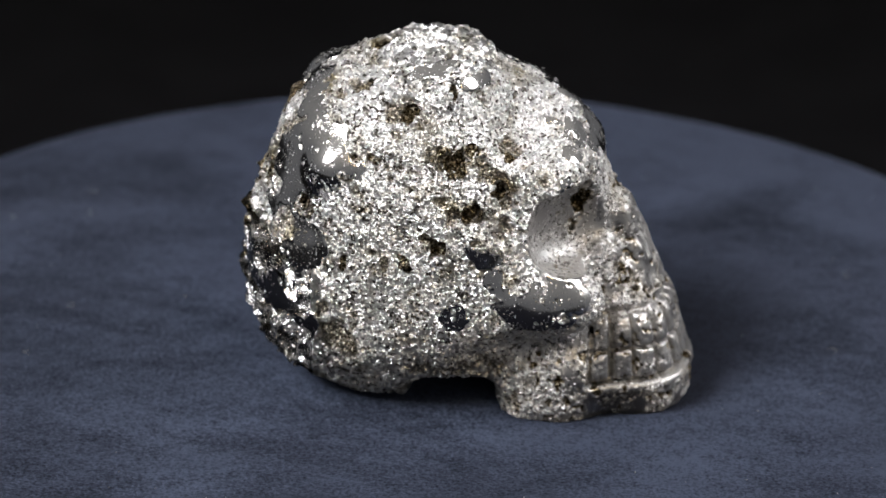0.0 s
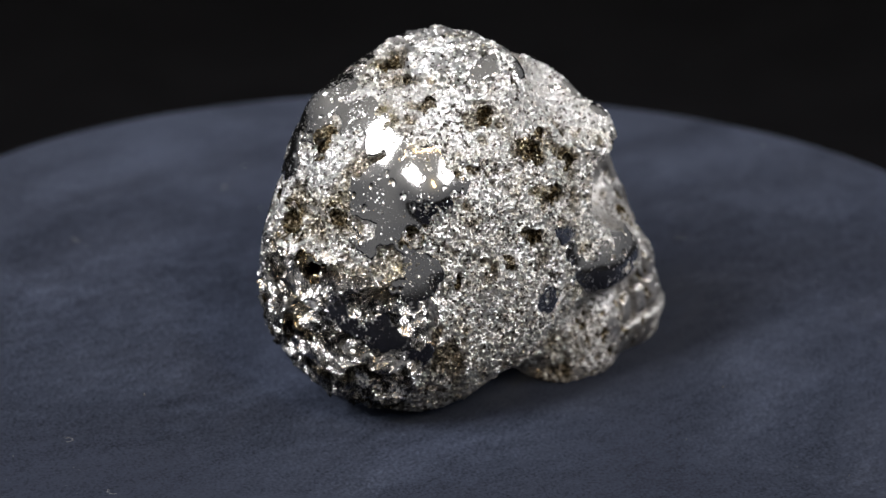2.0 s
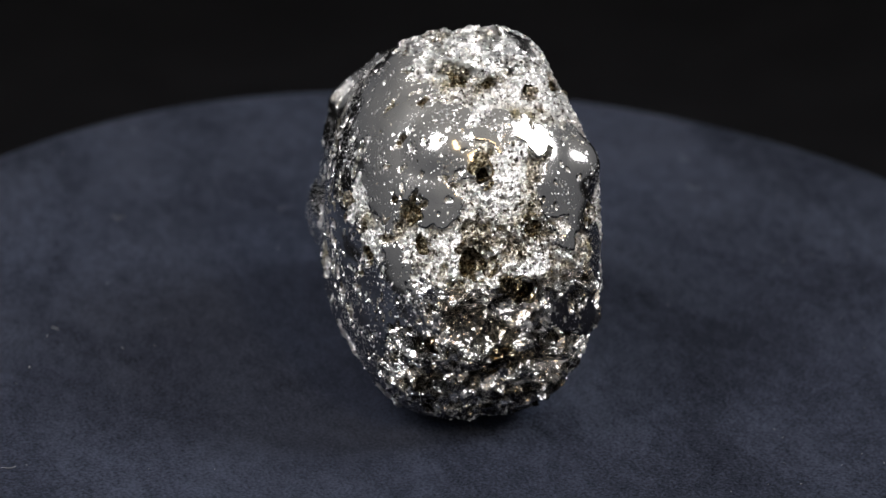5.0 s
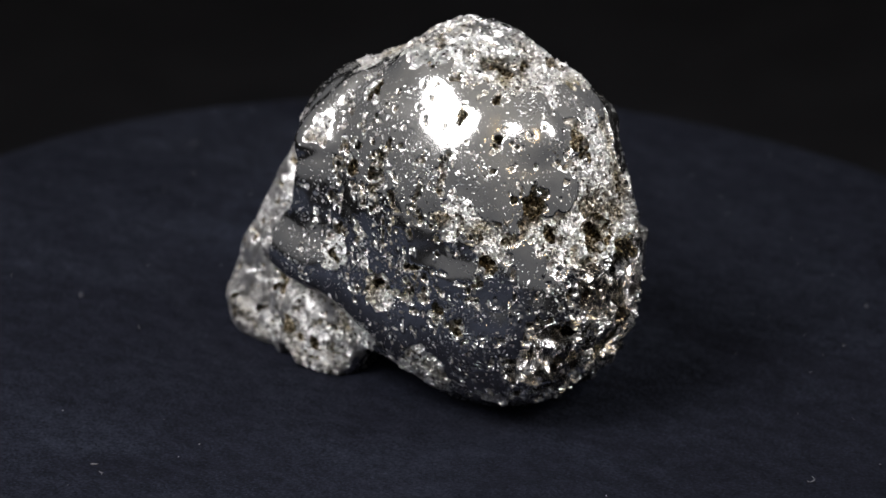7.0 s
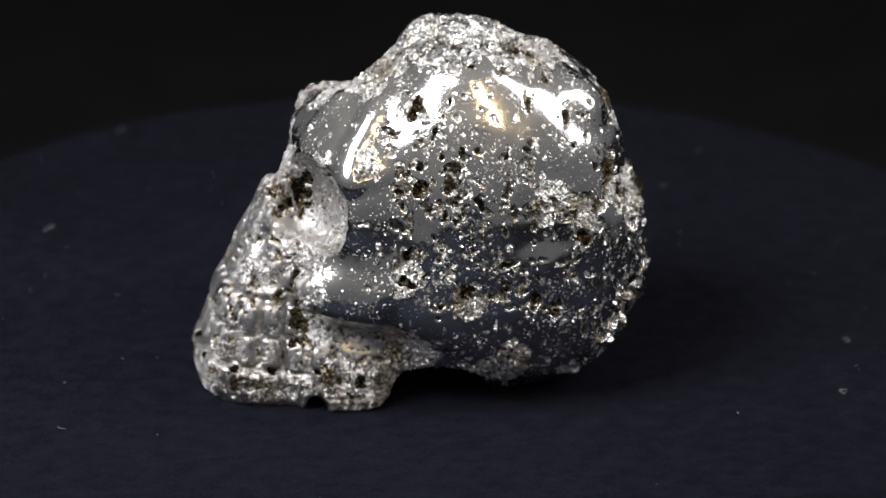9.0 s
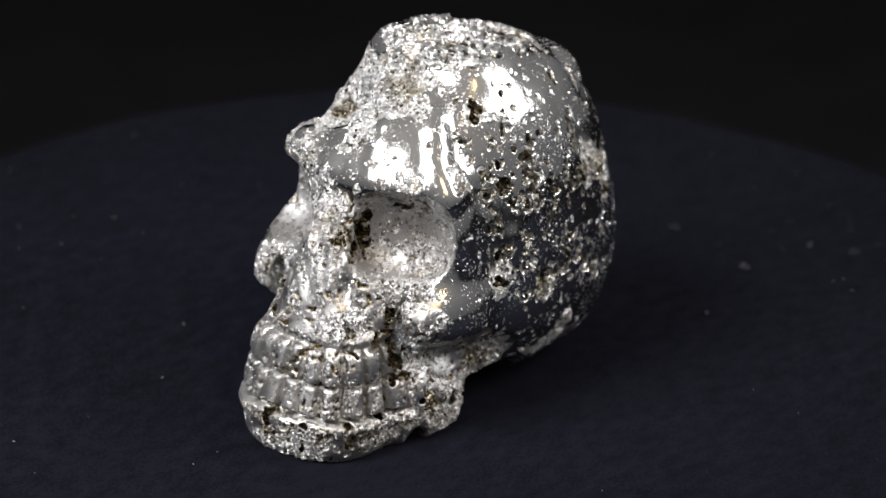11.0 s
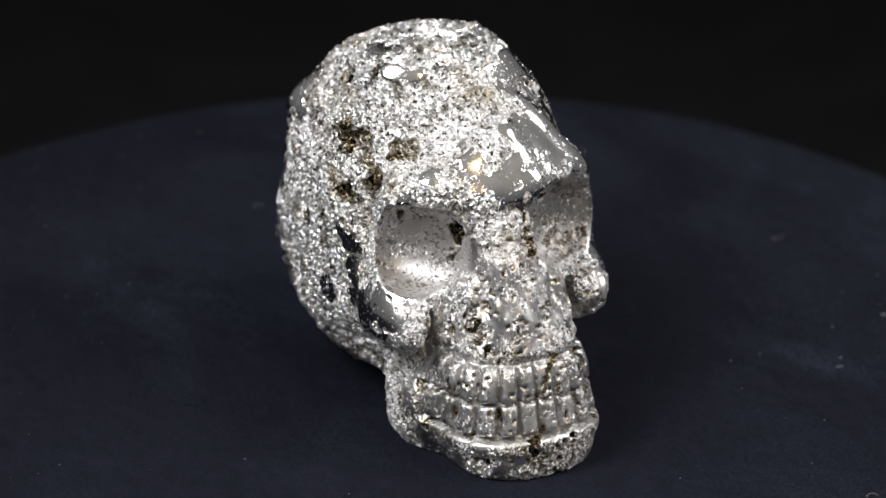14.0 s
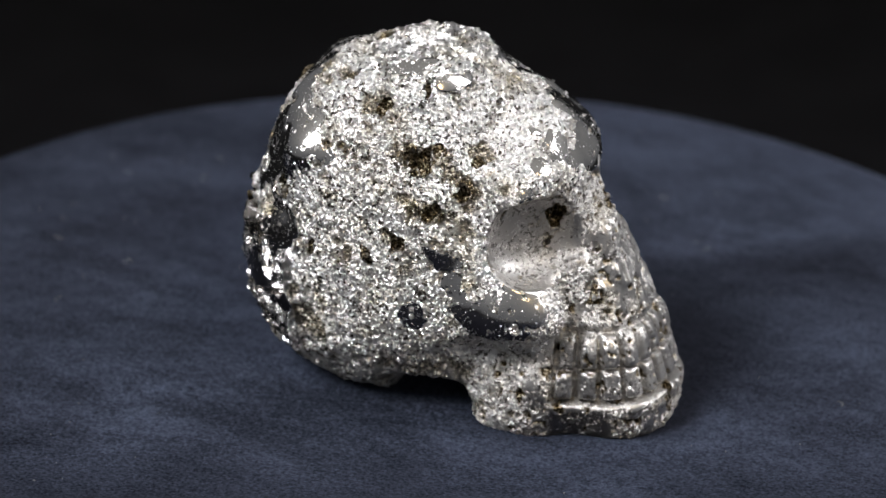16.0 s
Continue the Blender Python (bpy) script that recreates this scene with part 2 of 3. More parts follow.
def join(a, b, k):
    h = np.clip(0.5 + 0.5 * (b - a) / k, 0, 1)
    return b * (1 - h) + a * h - k * h * (1 - h)


def carve(a, b, k):
    return -join(-a, b, k)


def mirrored(p):
    q = p.copy()
    q[:, 1] = np.abs(q[:, 1])
    return q


V = dict(
    cx=-4.34, cy=-1.2, cz=24.81, ca=23.0, cb=19.4, cc=26.92, cp=2.37,
    fx=8.04, fy=-0.99, fz=30.31, fa=15.4, fb=12.6, fc=15.39, ox=-16.8,
    oz=18.5, oa=12.4, ob=14.67, oc=14.8, bx=15.56, bz=29.1, ba=4.62,
    bb=16.9, bc=10.83, tx=24.96, tz=13.54, ta=7.9, tb=8.91, tc=18.04,
    tt=-21.27, jx=16.12, jz=4.27, ja=8.63, jb=14.5, jc=7.99, hx=25.4,
    hz=2.81, ha=10.98, hb=11.0, hc=6.2, zx=17.3, zy=14.3, zz=18.3,
    mid=-1.55, kx=-1.6, ky=-2.12, kz=46.5, ka=8.6, kb=11.72, kc=6.73, kp=2.8,
)


def skull_solid(p):
    """Signed distance, roughly in millimetres: x to the face, y to its left, z up."""
    v = V
    s = mirrored(p - np.array((0, v["mid"], 0), np.float32))
    # cranium, forehead and the base of the back of the head
    d = egg(p, (v["cx"], v["cy"], v["cz"]), (v["ca"], v["cb"], v["cc"]), v["cp"])
    d = join(d, egg(p, (v["fx"], v["fy"], v["fz"]), (v["fa"], v["fb"], v["fc"]), 2.3), 5.0)
    d = join(d, egg(p, (v["ox"], v["cy"], v["oz"]), (v["oa"], v["ob"], v["oc"]), 2.3), 5.0)
    d = join(d, egg(p, (-15.0, 4.5, 13.6), (8.6, 9.8, 11.9), 2.2), 3.5)
    # brow, nose and upper jaw
    d = join(d, egg(s, (v["bx"], 0, v["bz"]), (v["ba"], v["bb"], v["bc"]), 2.6), 3.5)
    d = join(d, turned_egg(s, (v["tx"], 0, v["tz"]), (v["ta"], v["tb"], v["tc"]), 0, v["tt"], 0, 2.6), 3.0)
    # lower jaw, open behind
    d = join(d, egg(s, (v["jx"], 0, v["jz"]), (v["ja"], v["jb"], v["jc"]), 3.2), 2.0)
    d = join(d, egg(s, (v["hx"], 0, v["hz"]), (v["ha"], v["hb"], v["hc"]), 2.8), 2.0)
    # cheek bones and their arches
    d = join(d, turned_egg(s, (v["zx"], v["zy"], v["zz"]), (6.0, 3.8, 4.0), 0, -12, -14), 3.2)
    d = join(d, turned_egg(s, (4.0, 14.0, 16.6), (13.0, 3.6, 4.2), 0, -14, 0), 5.0)
    # bay between the jaw and the back of the head
    d = carve(d, egg(s, (2.0, 0, 0.0), (6.5, 28.0, 6.0), 2.6), 1.5)
    # crest on the crown
    d = join(d, egg(p, (v["kx"], v["ky"], v["kz"]), (v["ka"], v["kb"], v["kc"]), v["kp"]), 1.6)
    return d


def surface_net(lo, hi, step, shape):
    """The skin of a solid, as points and quads. Only the neighbourhood of the skin is worked out finely."""
    lo, hi = np.array(lo, np.float32), np.array(hi, np.float32)
    block = 5
    n = (np.ceil((hi - lo) / (step * block)).astype(int)) * block
    nc = n // block + 1
    cg = np.stack(np.meshgrid(*[np.arange(k) for k in nc], indexing="ij"), -1).reshape(-1, 3)
    coarse = shape((lo + cg * step * block).astype(np.float32)).reshape(nc)
    grid = np.repeat(np.repeat(np.repeat(coarse, block, 0), block, 1), block, 2)[: n[0] + 1, : n[1] + 1, : n[2] + 1].copy()
    near = np.abs(coarse) < step * block * 2.6
    mask = np.repeat(np.repeat(np.repeat(near, block, 0), block, 1), block, 2)[: n[0] + 1, : n[1] + 1, : n[2] + 1]
    where = np.argwhere(mask)
    vals = np.empty(len(where), np.float32)
    for a in range(0, len(where), 400000):
        vals[a : a + 400000] = shape((lo + where[a : a + 400000] * step).astype(np.float32))
    grid[mask] = vals
    inside = grid < 0
    c = [slice(0, -1), slice(1, None)]
    count = np.zeros(n, np.int8)
    for i in (0, 1):
        for j in (0, 1):
            for k in (0, 1):
                count += inside[c[i], c[j], c[k]]
    cell = np.argwhere((count > 0) & (count < 8))
    index = np.full(n, -1, np.int64)
    index[tuple(cell.T)] = np.arange(len(cell))
    total = np.zeros((len(cell), 3), np.float32)
    hits = np.zeros(len(cell), np.float32)
    corners = [np.array(o) for o in ((0, 0, 0), (1, 0, 0), (0, 1, 0), (0, 0, 1), (1, 1, 0), (1, 0, 1), (0, 1, 1), (1, 1, 1))]
    for a in corners:
        for b in corners:
            if (b - a).sum() == 1 and (b - a).min() == 0:
                va, vb = grid[tuple((cell + a).T)], grid[tuple((cell + b).T)]
                cross = (va < 0) != (vb < 0)
                t = np.where(cross, va / np.where(cross, va - vb, 1), 0)
                total += cross[:, None] * (a + t[:, None] * (b - a))
                hits += cross
    pts = lo + (cell + total / hits[:, None]) * step
    quads = []
    for ax in range(3):
        b, e = (ax + 1) % 3, (ax + 2) % 3
        s0, s1 = [slice(None)] * 3, [slice(None)] * 3
        s0[ax], s1[ax] = slice(0, -1), slice(1, None)
        edge = np.argwhere(inside[tuple(s0)] != inside[tuple(s1)])
        edge = edge[(edge[:, b] > 0) & (edge[:, e] > 0) & (edge[:, b] < n[b]) & (edge[:, e] < n[e])]
        ub, ue = np.eye(3, dtype=int)[b], np.eye(3, dtype=int)[e]
        q = np.stack([index[tuple((edge - x).T)] for x in (ub + ue, ue, 0 * ub, ub)], 1)
        flip = ~inside[tuple(edge.T)]
        q[flip] = q[flip][:, ::-1]
        quads.append(q)
    return pts, np.concatenate(quads)


FACE = -2.3  # the face's middle line


def step_up(x, a, b):
    t = np.clip((x - a) / (b - a), 0, 1)
    return t * t * (3 - 2 * t)


def blob(p, spots):
    """How deep p lies in any of the spots (x, y, z, radius): 0 at the edge, 1 at the heart."""
    out = np.full(len(p), -1.0, np.float32)
    for x, y, z, r in spots:
        d = np.sqrt(((p - np.array((x, y, z), np.float32)) ** 2).sum(1))
        out = np.maximum(out, 1 - d / r)
    return out


# broken seams, as lines of points with a half width
CRACKS = [
    (((29.2, 5.2, 20.0), (30.6, 5.6, 16.0), (32.2, 6.2, 10.0), (32.6, 8.2, 5.0), (32.0, 8.6, 1.0)), 0.5),
    (((23.4, 7.4, 19.5), (22.8, 8.0, 14.0), (22.6, 9.2, 9.4)), 0.75),
    (((36.6, -3.6, 4.6), (36.6, -4.4, 1.2)), 0.6),
    (((35.6, 2.0, 4.4), (35.8, 2.6, 0.6)), 0.45),
    (((19.0, 13.6, 7.0), (18.6, 13.8, 2.0)), 0.45),
    (((-20.8, -15.2, 34.4), (-20.2, -16.0, 32.6), (-18.8, -16.8, 31.0)), 0.75),
    (((25.8, -6.9, 27.4), (27.1, -7.7, 23.6)), 0.45),
    (((25.0, -9.1, 23.9), (26.8, -9.4, 20.8), (28.4, -9.2, 18.4)), 0.5),
    (((30.4, -7.0, 18.6), (29.8, -7.9, 16.8)), 0.45),
    (((22.6, -11.0, 13.4), (22.4, -11.2, 9.6)), 0.9),
    (((-11.5, 17.6, 16.0), (-4.0, 17.9, 20.0), (1.0, 17.6, 21.6), (6.0, 16.6, 20.0)), 0.35),
    (((1.6, 15.6, 40.6), (1.4, 16.6, 36.0), (1.6, 17.0, 32.0)), 0.42),
    (((-9.0, 14.9, 41.6), (-9.2, 16.4, 36.4)), 0.42),
    (((-5.6, 16.6, 37.8), (-5.8, 17.4, 33.0)), 0.4),
    (((21.4, 0.8, 32.2), (21.8, 1.2, 27.4)), 1.0),
    (((18.2, 3.4, 35.0), (16.6, 6.0, 34.0)), 0.5),
    (((19.600000381469727, -8.199999809265137, 32.29999923706055), (20.0, -7.800000190734863, 30.100000381469727)), 1.0),
    (((20.0, -7.800000190734863, 30.100000381469727), (17.899999618530273, -9.199999809265137, 27.200000762939453)), 0.3),
    (((24.899999618530273, 0.6000000238418579, 31.200000762939453), (26.799999237060547, 0.5, 29.5)), 0.8),
    (((22.200000762939453, 2.700000047683716, 36.29999923706055), (18.5, 5.699999809265137, 35.5)), 0.35),
]


def pit_list():
    """Cavities in the stone: place and half sizes."""
    rnd = random.Random(7)
    pits = [
        ((-11.8, -9.4, 49.2), (2.0, 1.6, 1.6)), ((-4.9, -14.1, 47.0), (1.2, 1.4, 1.9)), ((1.5, -17.2, 41.0), (2.1, 1.9, 2.0)),
        ((4.3, -16.3, 42.6), (1.6, 1.3, 1.1)), ((4.0, -19.0, 33.7), (1.7, 1.7, 1.9)), ((-0.5, -20.2, 29.4), (0.9, 1.5, 1.7)),
        ((8.4, -17.0, 37.0), (1.0, 1.5, 2.2)), ((-17.2, -15.7, 39.3), (0.7, 1.4, 1.1)), ((-13.4, -17.8, 37.7), (0.3, 1.0, 0.8)),
        ((0.9, -12.3, 50.0), (0.8, 1.3, 1.9)), ((6.7, -8.8, 50.2), (0.9, 1.8, 1.5)), ((-14.3, -19.3, 26.4), (0.8, 1.2, 1.4)),
        ((-14.6, -17.2, 12.6), (1.2, 1.3, 1.0)), ((-12.3, -17.2, 40.3), (0.5, 1.3, 0.8)), ((-9.8, -17.4, 41.0), (0.9, 1.3, 1.0)),
        ((-5.0, -20.3, 26.0), (0.8, 1.2, 1.2)), ((-17.5, -13.0, 44.3), (1.0, 1.0, 1.2)), ((10.5, -13.0, 42.0), (1.2, 1.4, 2.2)),
        ((12.0, -15.0, 34.5), (1.5, 1.6, 2.4)), ((11.6, -8.5, 47.0), (2.2, 1.0, 1.0)), ((20.6, -10.0, 33.8), (1.2, 1.2, 1.6)),
        ((25.4, -7.2, 26.4), (0.5, 0.8, 1.9)), ((27.6, -8.2, 23.0), (0.7, 0.9, 1.3)), ((18.8, -17.2, 18.6), (0.9, 0.9, 0.8)),
        ((-27.5, 3.0, 30.5), (2.2, 2.6, 1.8)), ((-28.0, -3.4, 25.4), (2.0, 2.8, 2.0)), ((-26.0, -6.0, 33.6), (1.6, 1.8, 1.3)),
        ((-22.0, 1.0, 42.2), (1.5, 2.6, 1.5)), ((-25.0, 9.6, 32.5), (0.9, 1.2, 1.0)), ((-27.0, 8.5, 17.0), (1.0, 1.2, 1.0)),
        ((-27.6, -1.0, 15.0), (2.0, 3.0, 1.6)), ((-25.5, -9.0, 13.0), (1.8, 1.8, 1.6)), ((-23.0, 5.0, 8.0), (1.2, 1.4, 1.0)),
        ((-10.0, 2.0, 52.4), (2.6, 2.2, 1.9)), ((-12.5, -2.0, 51.4), (1.6, 2.6, 1.8)), ((-13.0, 6.0, 50.0), (1.0, 1.6, 1.6)),
        # the polished side, in upright rows
        ((6.8, 9.6, 46.3), (1.1, 1.2, 1.3)), ((1.7, 15.3, 40.1), (0.5, 1.2, 1.5)), ((1.3, 16.6, 35.9), (0.5, 1.2, 1.9)),
        ((-9.1, 15.7, 39.4), (0.5, 1.2, 2.3)), ((-5.3, 15.3, 41.0), (0.4, 1.0, 1.2)), ((-1.5, 17.1, 35.1), (0.5, 1.1, 1.6)),
        ((-5.8, 16.9, 36.4), (0.5, 1.0, 1.6)), ((-5.9, 18.0, 22.1), (0.6, 1.3, 1.9)), ((-6.4, 18.0, 25.6), (0.9, 1.2, 0.8)),
        ((-0.1, 17.8, 20.8), (1.4, 1.8, 1.3)), ((7.9, 16.1, 27.1), (0.7, 1.2, 1.6)), ((-17.7, 15.7, 27.9), (1.2, 1.3, 1.3)),
        ((-9.7, 17.7, 19.2), (1.0, 0.8, 1.0)), ((-13.4, 17.0, 17.1), (0.8, 0.9, 1.2)), ((7.0, 15.3, 36.4), (0.8, 1.0, 0.8)),
        ((8.7, 15.8, 21.9), (1.4, 1.3, 1.3)), ((-21.6, 11.4, 36.3), (1.3, 1.3, 2.6)), ((-18.5, 7.9, 45.0), (0.8, 0.8, 1.1)),
        ((-5.8, 7.0, 51.1), (0.5, 0.8, 0.9)), ((-1.8, 7.6, 50.9), (0.8, 0.8, 0.8)), ((18.6, 12.6, 32.6), (1.2, 1.2, 1.6)),
        ((-9.4, 11.4, 46.0), (0.4, 0.8, 0.5)), ((-14.8, 11.0, 43.8), (0.6, 0.8, 0.8)), ((24.2, 1.0, 29.0), (0.9, 1.2, 2.0)),
        ((29.2, 6.2, 16.0), (0.6, 1.0, 3.6)), ((33.0, 3.6, 7.0), (0.8, 0.6, 3.4)), ((26.0, 7.6, 17.0), (0.9, 1.2, 1.2)),
        ((22.4, 9.0, 14.0), (1.1, 1.3, 1.3)), ((24.0, 8.9, 9.0), (0.7, 1.1, 1.6)), ((19.0, 10.8, 6.0), (0.9, 1.2, 1.3)), ((14.0, 12.4, 5.0), (1.0, 1.2, 1.1)),
        ((27.0, 8.4, 4.6), (0.6, 1.0, 1.5)), ((20.0, 10.0, 12.6), (0.8, 1.2, 0.9)), ((11.0, 12.4, 8.4), (0.8, 1.1, 0.8)), ((31.5, -8.0, 20.4), (0.5, 0.7, 1.4)),
    ]
    for x in (9.5, 6.5, 4.2, 1.5, -1.6, -5.5, -9.2):
        for k in range(rnd.randint(11, 15)):
            z = rnd.uniform(16, 42)
            r = rnd.uniform(0.2, 0.42)
            y = FACE + 19.9 - 0.012 * (z - 25) ** 2 - 0.008 * (x + 5) ** 2
            pits.append(((x + rnd.gauss(0, 0.4), y, z), (r, 1.2, r * rnd.uniform(1.0, 2.6))))
    # pin holes scattered over the polished stone
    for k in range(150):
        x, z = rnd.uniform(-20, 13), rnd.uniform(8, 47)
        y = 19.18 * max(0.0, 1 - abs((x + 4.3) / 23.5) ** 2.37 - abs((z - 24.8) / 27.0) ** 2.37) ** (1 / 2.37) - 1.2
        r = rnd.uniform(0.12, 0.34)
        if y > 6:
            pits.append(((x, y, z), (r * rnd.uniform(0.8, 1.4), 1.0, r * rnd.uniform(0.8, 1.8))))
    # small broken-out hollows over the crust
    for k in range(70):
        a, h = rnd.uniform(0, 6.283), rnd.uniform(-0.75, 0.98)
        w = math.sqrt(1 - h * h)
        v = Vector((w * math.cos(a), w * math.sin(a), h))
        if v.y > 0.35 and v.z < 0.75 and v.x > -0.6:
            continue
        g = (abs(v.x / 24.5) ** 2.3 + abs(v.y / 19.0) ** 2.3 + abs(v.z / 26.0) ** 2.3) ** (-1 / 2.3)
        c = (-4.0 + v.x * g, -1.2 + v.y * g, 25.0 + v.z * g)
        if c[0] > 15 and c[2] < 44:
            continue
        r = rnd.uniform(0.2, 0.5)
        pits.append((c, (r * rnd.uniform(0.6, 1.2), r * rnd.uniform(0.8, 1.4), r * rnd.uniform(0.9, 1.9))))
    pits = [(c, tuple(x * (0.92 if c[1] > 6 else 0.8) for x in r)) for c, r in pits]
    for line, r in CRACKS:
        for a, b in zip(line, line[1:]):
            a, b = np.array(a), np.array(b)
            n = int(np.linalg.norm(b - a) / (r * 1.1)) + 1
            for i in range(n):
                c = a + (b - a) * (i + rnd.random()) / n
                k = r * rnd.uniform(0.6, 1.25)
                pits.append((tuple(c + np.array([rnd.gauss(0, 0.15) for j in range(3)])), (k, k * 1.3, k * 1.5)))
    return pits


PITS = pit_list()


def by_height(p):
    """The points' order by height, and their heights in that order."""
    order = np.argsort(p[:, 2])
    return order, p[order, 2]


def around(p, sorted_p, c, r, more):
    """Indices of the points in a box round an ellipsoid."""
    order, z = sorted_p
    i = order[np.searchsorted(z, c[2] - r[2] - more) : np.searchsorted(z, c[2] + r[2] + more)]
    q = p[i]
    return i[(np.abs(q[:, 0] - c[0]) < r[0] + more) & (np.abs(q[:, 1] - c[1]) < r[1] + more)]


# where the stone is polished, and where the crust breaks through
SHINE = [
    (2.0, 9.5, 48.4, 4.6), (-4.5, 9.0, 49.0, 4.6), (-19.0, 10.5, 42.5, 5.2), (-17.2, 7.0, 46.6, 4.2), (-24.4, 7.6, 36.2, 3.2), (-20.3, 14.8, 23.7, 4.4),
    (-19.8, -7.4, 45.2, 2.8), (-18.0, -3.4, 47.8, 2.6), (-18.6, -11.8, 43.2, 3.0), (-23.2, -13.0, 33.4, 3.6), (-27.4, -9.9, 21.3, 3.4), (-24.0, -14.4, 18.0, 3.2),
    (15.7, 1.2, 44.2, 2.6), (20.6, 0.0, 39.4, 3.6), (-16.0, -15.8, 40.3, 4.6), (-19.3, -17.6, 26.5, 3.8), (-19.9, -15.0, 36.0, 3.8), (-20.5, -16.8, 30.0, 2.6), (7.7, -18.5, 22.2, 3.2),
    (2.2, -20.8, 18.5, 2.8), (13.5, -20.9, 19.5, 4.8), (-2.5, -10.0, 51.0, 2.2), (3.9, -9.5, 50.6, 2.4), (-21.4, -14.4, 34.0, 4.0),
    (-27.2, -10.0, 20.8, 3.6), (-19.0, -3.2, 47.1, 3.2), (-17.0, -13.8, 42.9, 2.6), (22.0, -1.5, 39.5, 3.4), (17.6, 5.7, 43.1, 3.8),
    (-17.1, 6.3, 47.1, 5.5), (-16.7, 13.3, 39.9, 6.0), (-23.9, 7.2, 37.9, 3.4), (-22.4, -11.3, 39.0, 4.0), (-22.5, 13.3, 24.8, 4.6),
    (34.0, -2.0, 11.5, 6.5), (27.0, -10.5, 11.5, 3.6), (28.0, -2.3, 21.0, 3.6), (20.0, -20.0, 22.0, 4.0), (-19.0, -16.5, 15.0, 3.2), (5.0, -19.5, 26.5, 2.4),
]
CRUST = [
    (-21.6, 11.4, 36.3, 4.2), (-13.9, 16.2, 34.0, 3.2), (-17.5, 14.8, 31.0, 3.4), (-26.8, 3.9, 33.7, 7.5), (-28.0, 1.0, 25.0, 9.5),
    (-25.0, 5.0, 12.0, 10.5), (-24.0, -6.0, 10.0, 10.0), (7.0, 9.6, 46.0, 2.6), (-2.0, 7.6, 50.9, 2.8), (-6.0, 9.0, 49.6, 2.0),
    (8.7, 15.8, 21.9, 3.0), (-0.1, 17.8, 20.8, 2.8), (21.0, 10.0, 22.5, 4.0), (14.0, 15.0, 40.0, 2.4), (8.0, 11.5, 9.0, 4.5),
    (-6.0, 14.0, 8.0, 5.0), (35.0, 0.0, 2.0, 5.5), (18.0, 11.5, 6.0, 4.2), (28.6, 5.5, 18.0, 2.6), (23.5, -4.0, 30.5, 3.2),
    (0.0, -6.0, 53.0, 3.0), (-5.0, 0.0, 53.5, 4.5), (12.0, -2.0, 48.0, 7.0), (-14.5, 3.0, 50.0, 4.0), (-19.0, -13.0, 34.0, 2.2),
    (19.0, -17.2, 18.8, 1.8), (20.0, 13.0, 19.5, 2.6), (30.0, 5.0, 5.0, 3.0), (31.0, -7.5, 3.0, 3.5),
    (36.5, 4.0, 2.0, 4.0), (26.5, 10.5, 4.0, 4.2), (23.0, 10.0, 12.0, 4.6), (14.0, 12.5, 4.0, 5.5), (30.5, 6.0, 13.0, 2.4),
]


TARNISH = [
    (-20.0, 13.0, 35.2, 4.2), (-27.3, -3.2, 31.2, 5.4), (-27.0, 1.6, 32.3, 4.2), (-21.6, -6.3, 41.4, 3.6), (-25.9, -7.3, 33.6, 3.6),
    (-28.0, 6.0, 22.0, 3.0), (-28.0, -5.0, 15.0, 4.0), (-24.0, 3.0, 8.0, 2.6), (-10.0, 1.0, 51.5, 4.2), (-12.0, -8.8, 49.4, 3.2),
    (1.5, -16.8, 42.0, 3.4), (3.6, -19.0, 33.4, 3.0), (8.6, -16.2, 38.2, 2.6), (-5.0, -14.0, 47.2, 2.4), (6.0, -10.0, 50.5, 2.8), (-14.6, -18.8, 12.0, 3.2),
    (-21.6, 11.4, 36.0, 3.4), (-16.9, -18.3, 17.4, 2.6), (-0.2, -20.1, 29.9, 2.2), (11.0, -12.0, 43.5, 2.4), (-8.3, -20.0, 27.9, 2.0),
]


def sockets(p):
    """The two eye sockets, each a bowl that looks out to its own side."""
    right = turned_egg(p, (19.4, -14.3, 30.3), (4.9, 7.3, 6.5), 0, 4, -45, 2.5)
    left = turned_egg(p, (22.6, 8.6, 31.2), (5.9, 7.8, 6.7), 0, 4, 27, 2.6)
    return np.minimum(right, left)


def ragged(p):
    """Shift points a little, so that hollows get a broken outline."""
    if not len(p):
        return p
    return p + np.stack([value_noise(p, 1.9, 60 + i) * 1.15 + value_noise(p, 0.65, 70 + i) * 0.5 for i in range(3)], 1)


# a crease that falls from the temple to the outer corner of the socket, and a fainter one over the nose
BROW_RIDGE = [
    ((10.6, 5.6, 45.0), 1.7), ((12.2, 6.8, 43.6), 1.7), ((13.6, 8.0, 41.9), 1.7), ((14.9, 9.3, 40.1), 1.8), ((15.8, 10.6, 38.3), 1.8), ((16.3, 12.0, 36.4), 1.8),
    ((15.4, 0.9, 44.0), 1.5), ((17.2, 1.4, 42.0), 1.6), ((18.8, 2.0, 40.0), 1.6), ((20.0, 2.6, 38.2), 1.6),
]


def torn_points(p, groups):
    """All points, those of the groups made ragged."""
    used = np.zeros(len(p), bool)
    for i in groups:
        used[i] = True
    out = p.copy()
    out[used] = ragged(p[used])
    return out


